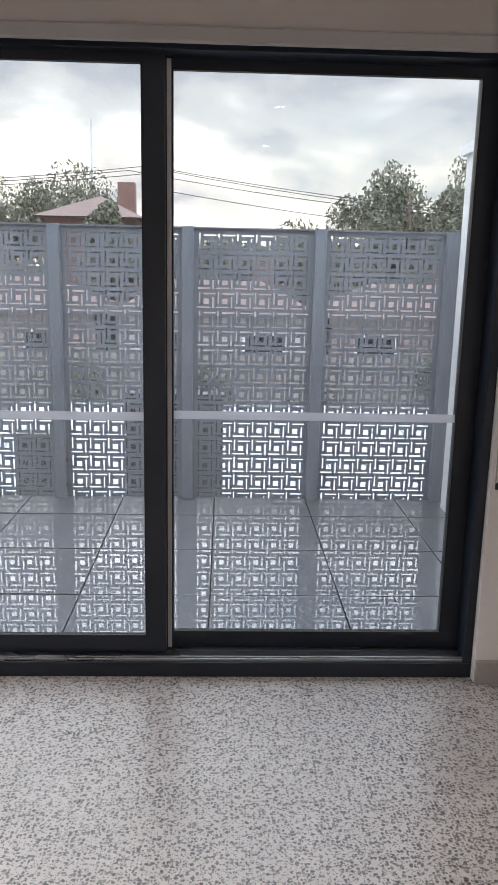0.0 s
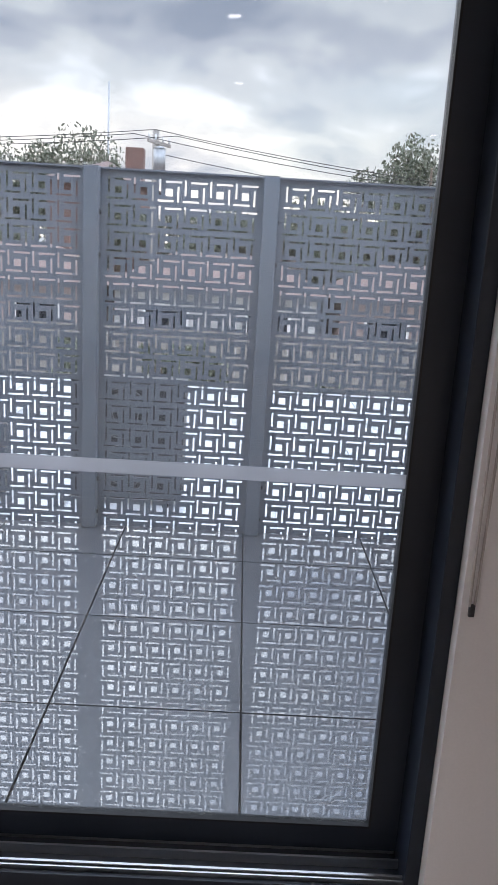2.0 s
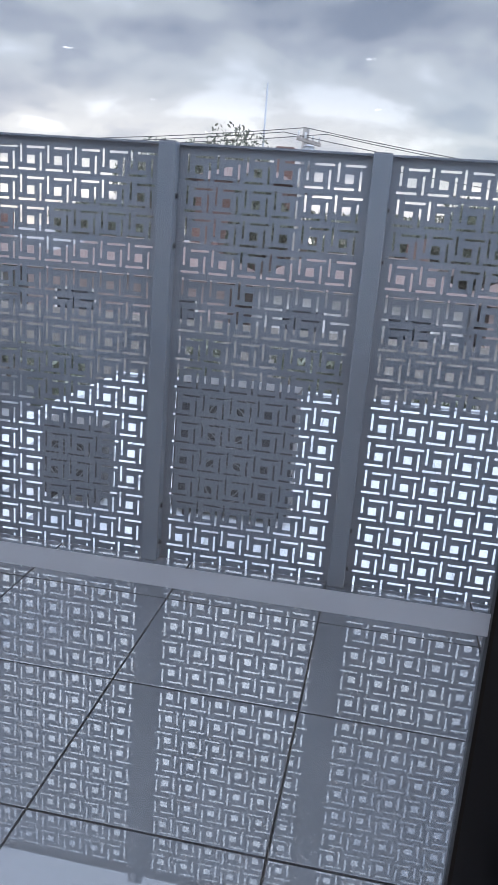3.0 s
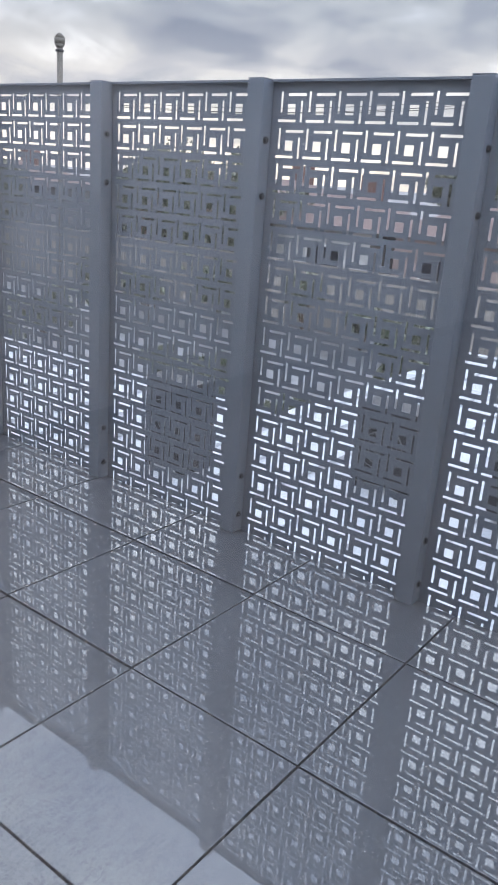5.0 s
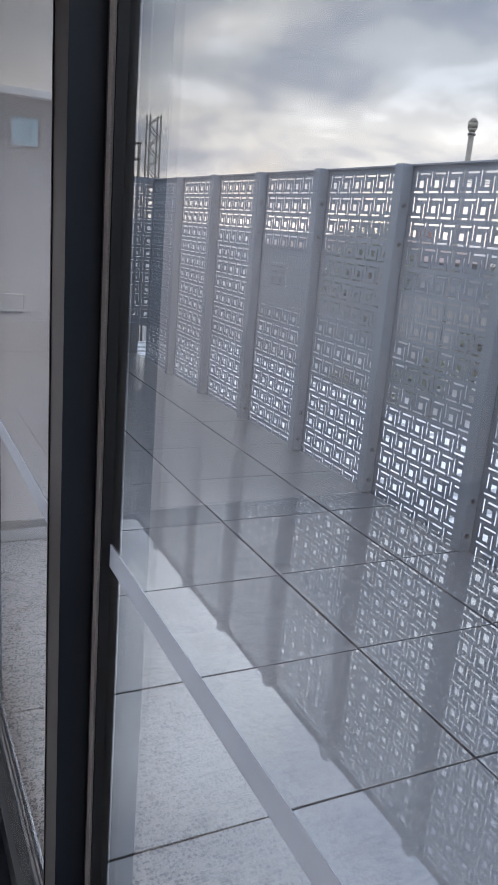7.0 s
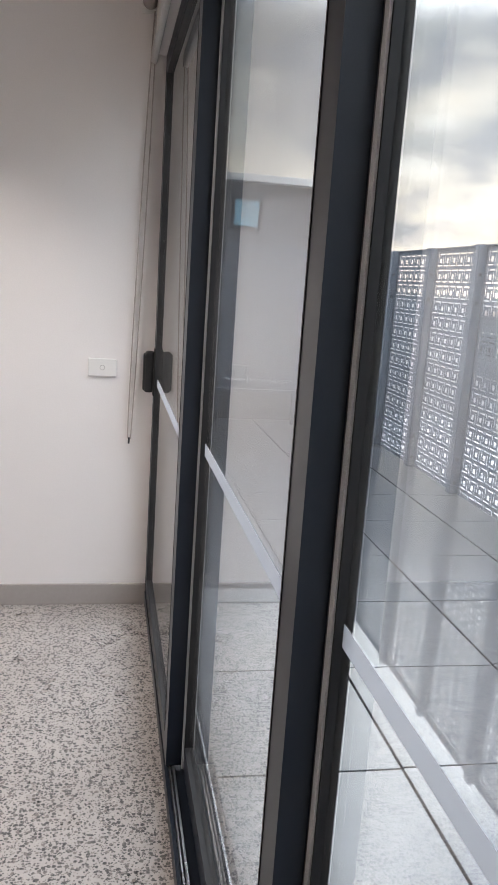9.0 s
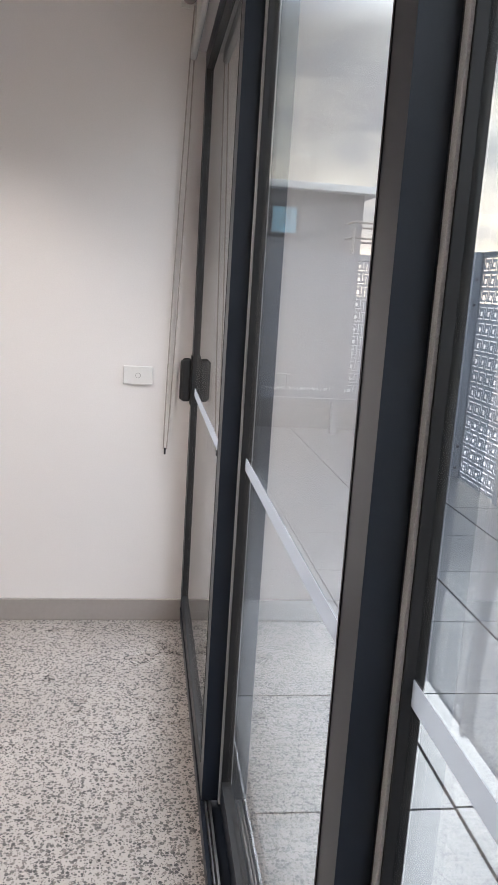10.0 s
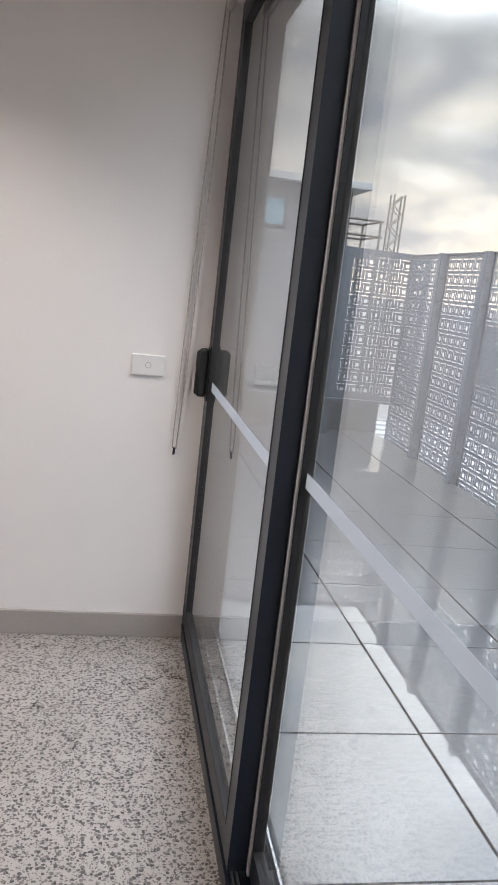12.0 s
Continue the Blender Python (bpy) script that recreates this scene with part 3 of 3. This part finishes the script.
def tree(x, y, top, radii, seed, count=9000, size=0.085):
    rng = random.Random(seed)
    t = thing("tree", (x, y, ZG), "tall eucalyptus tree with a loose grey-green crown", "tree", group="street trees")
    h = top - ZG
    bm = bmesh.new()
    cz = h - radii[2] * 0.95
    tube(bm, (0, 0, 0), (0.15, 0.1, cz * 0.7), 0.30, 0.2)
    tube(bm, (0.15, 0.1, cz * 0.7), (0.1, 0, cz + radii[2] * 0.4), 0.2, 0.06)
    for i in range(8):
        a = i * 0.785 + rng.uniform(-0.3, 0.3)
        z = cz * rng.uniform(0.62, 0.85)
        tube(bm, (0.15, 0.1, z), (radii[0] * 0.62 * math.cos(a), radii[1] * 0.62 * math.sin(a), cz + radii[2] * rng.uniform(-0.1, 0.6)), 0.11, 0.03, 8)
    part("trunk", bm, M_TRUNK, t)
    bm = bmesh.new()
    cloud_of_leaves(bm, (0, 0, cz), radii, count, size, rng)
    part("crown", bm, M_LEAF, t)
    return t


tree(-7.0, 34.5, 5.8, (2.9, 2.4, 3.4), 3)
tree(-10.4, 36.0, 5.4, (2.8, 2.2, 3.0), 4)
tree(-3.6, 27.6, 4.0, (1.5, 1.4, 2.2), 14)
tree(7.5, 27.5, 6.1, (2.5, 2.0, 3.3), 5, 11000)
tree(10.2, 28.0, 5.9, (2.0, 1.8, 3.0), 6)
tree(5.2, 29.0, 4.1, (2.5, 1.8, 2.5), 7)
tree(3.2, 33.0, 3.2, (2.4, 1.8, 2.3), 8)
tree(-2.2, 27.6, 2.6, (2.4, 1.6, 1.2), 31)
tree(1.4, 28.0, 2.8, (2.6, 1.6, 1.2), 32)
tree(-9.4, 27.5, 2.6, (2.8, 1.6, 1.2), 33)
tree(4.6, 26.5, 2.7, (2.2, 1.6, 1.2), 34)
tree(-14.5, 20.5, 2.2, (2.6, 2.0, 2.6), 21)
tree(-19.0, 21.0, 2.5, (2.8, 2.0, 2.8), 22)
tree(-26.0, 19.0, 2.2, (3.0, 2.2, 2.8), 23)


def gable_house(x, y, w, d, wall_h, roof_h, turn, walls, label):
    h = thing("house", (x, y, ZG), label, "house", group="houses across the street", turn=turn)
    part("wall", boxes((-w / 2, w / 2, -d / 2, d / 2, 0, wall_h)), walls, h)
    bm = bmesh.new()
    o = 0.4
    a = [bm.verts.new(p) for p in ((-w / 2 - o, -d / 2 - o, wall_h), (w / 2 + o, -d / 2 - o, wall_h), (w / 2 + o, d / 2 + o, wall_h), (-w / 2 - o, d / 2 + o, wall_h))]
    r = [bm.verts.new((-w / 2 + d * 0.35, 0, wall_h + roof_h)), bm.verts.new((w / 2 - d * 0.35, 0, wall_h + roof_h))]
    for f in ((a[0], a[1], r[1], r[0]), (a[2], a[3], r[0], r[1]), (a[1], a[2], r[1]), (a[3], a[0], r[0]), (a[3], a[2], a[1], a[0])):
        bm.faces.new(f)
    part("roof", bm, M_TILE, h, "terracotta tiled hip roof")
    part("chimney", boxes((w * 0.2, w * 0.2 + 0.7, 0.3, 1.0, wall_h + 0.2, wall_h + roof_h + 0.6), bevel=0.02), M_BRICK, h)
    n = max(2, int(w / 2.6))
    for i in range(n):
        cx = -w / 2 + (i + 0.5) * w / n
        wd = part("window", boxes((cx - 0.65, cx + 0.65, -d / 2 - 0.05, -d / 2 + 0.02, 0.9, 2.2), bevel=0.01), M_PLASTIC, h)
        part("pane", boxes((cx - 0.57, cx + 0.57, -d / 2 - 0.056, -d / 2 - 0.045, 0.98, 2.12)), M_FRAME, wd)
    return h


gable_house(-4.5, 30.5, 3.4, 5, 5.9, 1.0, 0, M_BRICK, "red brick house with a terracotta hip roof")
for hx, hw, hm in ((-13.2, 6.4, 0), (-6.2, 6.0, 1), (0.4, 5.8, 0), (6.6, 5.4, 1)):
    gable_house(hx, 22.8, hw, 4.2, 2.7, 1.0, 0, (M_CLAD, M_PINKBRICK)[hm], ("pale weatherboard house with a grey hip roof", "pinkish brick house with a grey hip roof")[hm])
gable_house(4.5, 34.0, 11, 8, 2.9, 1.6, 4, M_GREYWALL, "grey rendered house with a terracotta hip roof")
gable_house(-21.0, 29.0, 11, 8, 3.0, 1.0, -8, M_BRICK, "red brick house with a terracotta hip roof")
gable_house(-34.0, 24.0, 10, 8, 3.0, 1.0, 20, M_GREYWALL, "grey rendered house with a terracotta hip roof")
gable_house(17.0, 33.0, 10, 8, 3.0, 1.9, 5, M_BRICK, "red brick house with a terracotta hip roof")


def shrub(x, y, r, h, seed):
    rng = random.Random(seed)
    t = thing("shrub", (x, y, ZG), "leafy green garden shrub in the wet yard", "shrub", group="garden shrubs")
    bm = bmesh.new()
    for k in range(4):
        tube(bm, (0, 0, 0), (rng.uniform(-0.4, 0.4) * r, rng.uniform(-0.4, 0.4) * r, h * 0.6), 0.04, 0.015, 6)
    part("stem", bm, M_TRUNK, t)
    bm = bmesh.new()
    cloud_of_leaves(bm, (0, 0, h * 0.55), (r, r, h * 0.45), 900, 0.09, rng)
    part("foliage", bm, M_LEAF, t)


rs = random.Random(77)
for k in range(16):
    shrub(-15.0 + 1.75 * k + rs.uniform(-0.5, 0.5), rs.uniform(12.6, 18.0), rs.uniform(0.5, 1.1), rs.uniform(0.9, 2.0), 100 + k)
for k in range(7):
    shrub(-13.0 + 1.4 * k + rs.uniform(-0.4, 0.4), rs.uniform(7.4, 11.5), rs.uniform(0.5, 0.9), rs.uniform(0.8, 1.5), 200 + k)


def timber_fence(x0, x1, y):
    f = thing("paling_fence", (x0, y, ZG), "weathered grey timber paling fence", "fence")
    n = int((x1 - x0) / 0.15)
    pale = mesh_of("paling", boxes((0.004, 0.146, 0, 0.018, 0.0, 1.8)), M_TIMBER)
    for i in range(n):
        part("paling", pale, None, f).location = (i * 0.15, 0, 0.0)
    for z in (0.4, 1.4):
        part("rail", boxes((0, x1 - x0, 0.0185, 0.07, z, z + 0.07)), M_TIMBER, f)


timber_fence(-26.0, 14.0, 18.6)


def lower_roof():
    """Pale metal roof of the storey in front, with standing seams and a low gutter edge."""
    for x0, x1, y1 in ((-3.2, 9.0, 11.7), (-13.5, -3.205, 6.4)):
        r = solid("lower_roof", boxes((x0, x1, 2.45, y1, -1.2, -1.0)), M_ROOF, "wet pale metal roof below the terrace", "roof", kind="structure")
        seam = mesh_of("seam", boxes((-0.012, 0.012, 2.46, y1 - 0.01, -1.0, -0.965)), M_ROOF)
        for i in range(int((x1 - x0) / 0.5)):
            part("seam", seam, None, r).location = (x0 + 0.25 + 0.5 * i, 0, 0)
        part("gutter", boxes((x0, x1, y1 + 0.005, y1 + 0.14, -1.2, -0.96), bevel=0.01), M_STEEL, r)
        part("storey", boxes((x0 + 0.1, x1 - 0.1, 2.5, y1 - 0.1, ZG, -1.205)), M_GREYWALL, r)


lower_roof()


def condenser(x, y, w, h, label, turn=0.0):
    """An air conditioner's outdoor unit: casing, round fan guards, side grille and feet."""
    c = thing("condenser_unit", (x, y, -1.0), label, "air conditioner", group="roof condensers", turn=turn)
    part("casing", boxes((-w / 2, w / 2, -0.17, 0.17, 0.06, h), bevel=0.012), M_UNIT, c)
    part("lid", boxes((-w / 2 - 0.006, w / 2 + 0.006, -0.176, 0.176, h + 0.001, h + 0.018), bevel=0.005), M_UNIT, c)
    for k in range(2 if h > 1 else 1):
        cz = 0.06 + (h - 0.06) * (0.5 if h <= 1 else 0.26 + 0.48 * k)
        r = min(w, (h if h <= 1 else h / 2)) * 0.4
        bm = bmesh.new()
        tube(bm, (-0.04, -0.171, cz), (-0.04, -0.178, cz), r, seg=28)
        part("fan_opening", bm, M_RUBBER, c)
        bm = bmesh.new()
        for q in range(1, 6):
            rr, seg = r * q / 5, 28
            for i in range(seg):
                a0, a1 = i * math.tau / seg, (i + 1) * math.tau / seg
                tube(bm, (-0.04 + rr * math.cos(a0), -0.188, cz + rr * math.sin(a0)), (-0.04 + rr * math.cos(a1), -0.188, cz + rr * math.sin(a1)), 0.003, seg=4)
        part("fan_guard", bm, M_STEEL, c)
    for k in range(7):
        z = 0.16 + (h - 0.3) * k / 6
        part("louvre", boxes((w / 2 + 0.001, w / 2 + 0.009, -0.13, 0.13, z, z + 0.02)), M_UNIT, c)
    for sx in (-1, 1):
        part("foot", boxes((sx * w * 0.36 - 0.03, sx * w * 0.36 + 0.03, -0.2, 0.2, 0.0, 0.06), bevel=0.004), M_RUBBER, c)
    return c


condenser(0.12, 5.7, 1.05, 1.18, "tall dark grey twin-fan condenser unit on the roof")
condenser(-1.3, 5.6, 0.55, 0.72, "dark grey condenser unit on the pale roof")
condenser(-2.85, 4.65, 0.5, 0.78, "dark grey condenser unit on the pale roof")


def power_pole(x, y, top):
    p = thing("power_pole", (x, y, ZG), "timber power pole with crossarm, insulators and a transformer", "power pole", turn=68)
    h = top - ZG
    bm = bmesh.new()
    tube(bm, (0, 0, 0), (0, 0, h), 0.15, 0.11)
    part("pole", bm, M_TIMBER, p)
    part("crossarm", boxes((-0.75, 0.75, -0.16, -0.10, h - 0.45, h - 0.34), bevel=0.01), M_TIMBER, p)
    for s in (-0.68, -0.25, 0.25, 0.68):
        bm = bmesh.new()
        tube(bm, (s, -0.13, h - 0.34), (s, -0.13, h - 0.16), 0.04, 0.025, 10)
        part("insulator", bm, M_RENDER, p)
    bm = bmesh.new()
    tube(bm, (-0.28, -0.3, h - 1.3), (-0.28, -0.3, h - 0.6), 0.19, seg=16)
    tube(bm, (-0.28, -0.3, h - 0.6), (-0.28, -0.3, h - 0.53), 0.2, 0.12, seg=16)
    part("transformer", bm, M_STEEL, p, "grey-green transformer can")


power_pole(-1.95, 24.9, 4.9)


def wire(a, b, sag):
    bm = bmesh.new()
    n = 18
    pts = []
    for i in range(n + 1):
        u = i / n
        p = Vector(a).lerp(Vector(b), u)
        p.z -= sag * 4 * u * (1 - u)
        pts.append(p)
    for p, q in zip(pts, pts[1:]):
        tube(bm, p, q, 0.012, seg=5)
    solid("power_line", bm, M_WIRE, "black overhead power line", "power line", group="power lines")


for dx, dz in ((-0.68, -0.16), (0.0, 0.0), (0.68, -0.16)):
    wire((-1.95 + dx, 24.77, 4.9 + dz), (26 + dx, 21.0, 3.6 + dz), 0.9)
    wire((-1.95 + dx, 24.77, 4.9 + dz), (-32 + dx, 24.0, 4.7 + dz), 0.9)
wire((-1.95, 24.77, 4.2), (26, 20.0, 2.6), 0.8)


def mast(x, y, top):
    bm = bmesh.new()
    tube(bm, (x, y, ZG), (x, y, top), 0.10, 0.07, 8)
    solid("radio_mast", bm, M_STEEL, "thin grey metal mast", "mast")


mast(-10.3, 64.0, 13.4)


def flue(x, y, top):
    f = thing("flue_pipe", (x, y, ZG), "tall galvanised flue pipe with a flared cowl", "flue pipe")
    h = top - ZG
    bm = bmesh.new()
    tube(bm, (0, 0, 0), (0, 0, h - 0.2), 0.05, seg=16)
    part("pipe", bm, M_SCAFF, f)
    bm = bmesh.new()
    tube(bm, (0, 0, h - 0.26), (0, 0, h - 0.20), 0.05, 0.085, seg=16)
    tube(bm, (0, 0, h - 0.199), (0, 0, h - 0.10), 0.085, 0.09, seg=16)
    tube(bm, (0, 0, h - 0.099), (0, 0, h - 0.03), 0.09, 0.035, seg=16)
    part("cowl", bm, M_SCAFF, f)
    part("collar", boxes((-0.055, 0.055, -0.055, 0.055, h - 0.32, h - 0.28), bevel=0.01), M_BOLT, f)


flue(-10.2, 9.4, 3.55)


def neighbour():
    b = thing("apartment_building", (-15.0, 0, ZG), "grey rendered flat-roofed building next door", "building")
    h = 3.4 - ZG
    part("wall", boxes((-9, 0, -8, 4.2, 0, h)), M_DARKWALL, b)
    part("roof", boxes((-9.3, 0.3, -8.3, 4.5, h, h + 0.14), bevel=0.01), M_RENDER, b, "pale overhanging roof edge")
    w = part("window", boxes((0.002, 0.05, 2.24, 2.86, h - 0.92, h - 0.29), bevel=0.01), M_FRAME, b)
    part("pane", boxes((0.04, 0.056, 2.3, 2.8, h - 0.86, h - 0.35)), M_BLUEPANE, w, "pale blue window pane")
    return b


neighbour()


def scaffold(x, y, z0, z1):
    s = thing("scaffold", (x, y, ZG), "steel scaffold with guard rails and a lattice tower", "scaffold")
    b, t = z0 - ZG, z1 - ZG
    for px, py in ((0, -1.0), (0, -0.2), (-1.2, -1.0), (-1.2, -0.2)):
        bm = bmesh.new()
        tube(bm, (px, py, 0), (px, py, t - 0.55 + 0.1 * py), 0.028, seg=8)
        part("standard", bm, M_SCAFF, s)
    for z in (b, b + 0.35, b + 0.65):
        for a, c in (((0, -1.05, z), (0, -0.15, z)), ((-1.2, -1.05, z), (-1.2, -0.15, z)), ((0, -1.0, z), (-1.2, -1.0, z)), ((0, -0.2, z), (-1.2, -0.2, z))):
            bm = bmesh.new()
            tube(bm, a, c, 0.024, seg=8)
            part("ledger", bm, M_SCAFF, s)
    part("deck", boxes((-1.25, 0.05, -1.05, -0.15, b - 0.06, b)), M_TIMBER, s)
    for px, py in ((0, 0), (0, 0.22), (-0.22, 0), (-0.22, 0.22)):
        bm = bmesh.new()
        tube(bm, (px, py, 0), (px, py, t), 0.02, seg=8)
        part("tower_leg", bm, M_SCAFF, s)
    bm = bmesh.new()
    z, k = b - 0.4, 0
    while z < t - 0.2:
        lo, hi = (0, 0.22) if k % 2 else (0.22, 0)
        tube(bm, (0, lo, z), (0, hi, z + 0.2), 0.012, seg=6)
        tube(bm, (-0.22, lo, z), (-0.22, hi, z + 0.2), 0.012, seg=6)
        z, k = z + 0.2, k + 1
    part("lattice", bm, M_SCAFF, s)


scaffold(-14.4, 4.88, 2.15, 3.36)


# ---- terrace paving ----
terrace = solid("terrace_bed", boxes((-6.75, 4.4, 0.14, 2.288, -0.2, -0.014)), M_BED, "terrace paved with large square grey pavers", "terrace", kind="structure")
tile = mesh_of("paver", boxes((0.003, 0.597, 0.003, 0.597, -0.0295, 0.0), bevel=0.0015), M_PAVER)
near = mesh_of("paver", boxes((0.003, 0.597, 0.042, 0.597, -0.0295, 0.0), bevel=0.0015), M_PAVER)
short = mesh_of("paver", boxes((0.003, 0.597, 0.003, 0.384, -0.0295, 0.0), bevel=0.0015), M_PAVER)
rp = random.Random(5)
for i in range(-11, 7):
    for j in range(4):
        # laid with a slight fall towards the screen, no two quite alike
        fall = radians(0.1 if i >= 0 else 0.4) + radians(rp.uniform(-0.12, 0.12))
        slab = part("paver", (near, tile, tile, short)[j], None, terrace)
        slab.location = (0.6 * i - 0.008, 0.103 + 0.6 * j, 0.020 + 0.3 * math.sin(fall))
        slab.rotation_euler = (-fall, 0, 0)
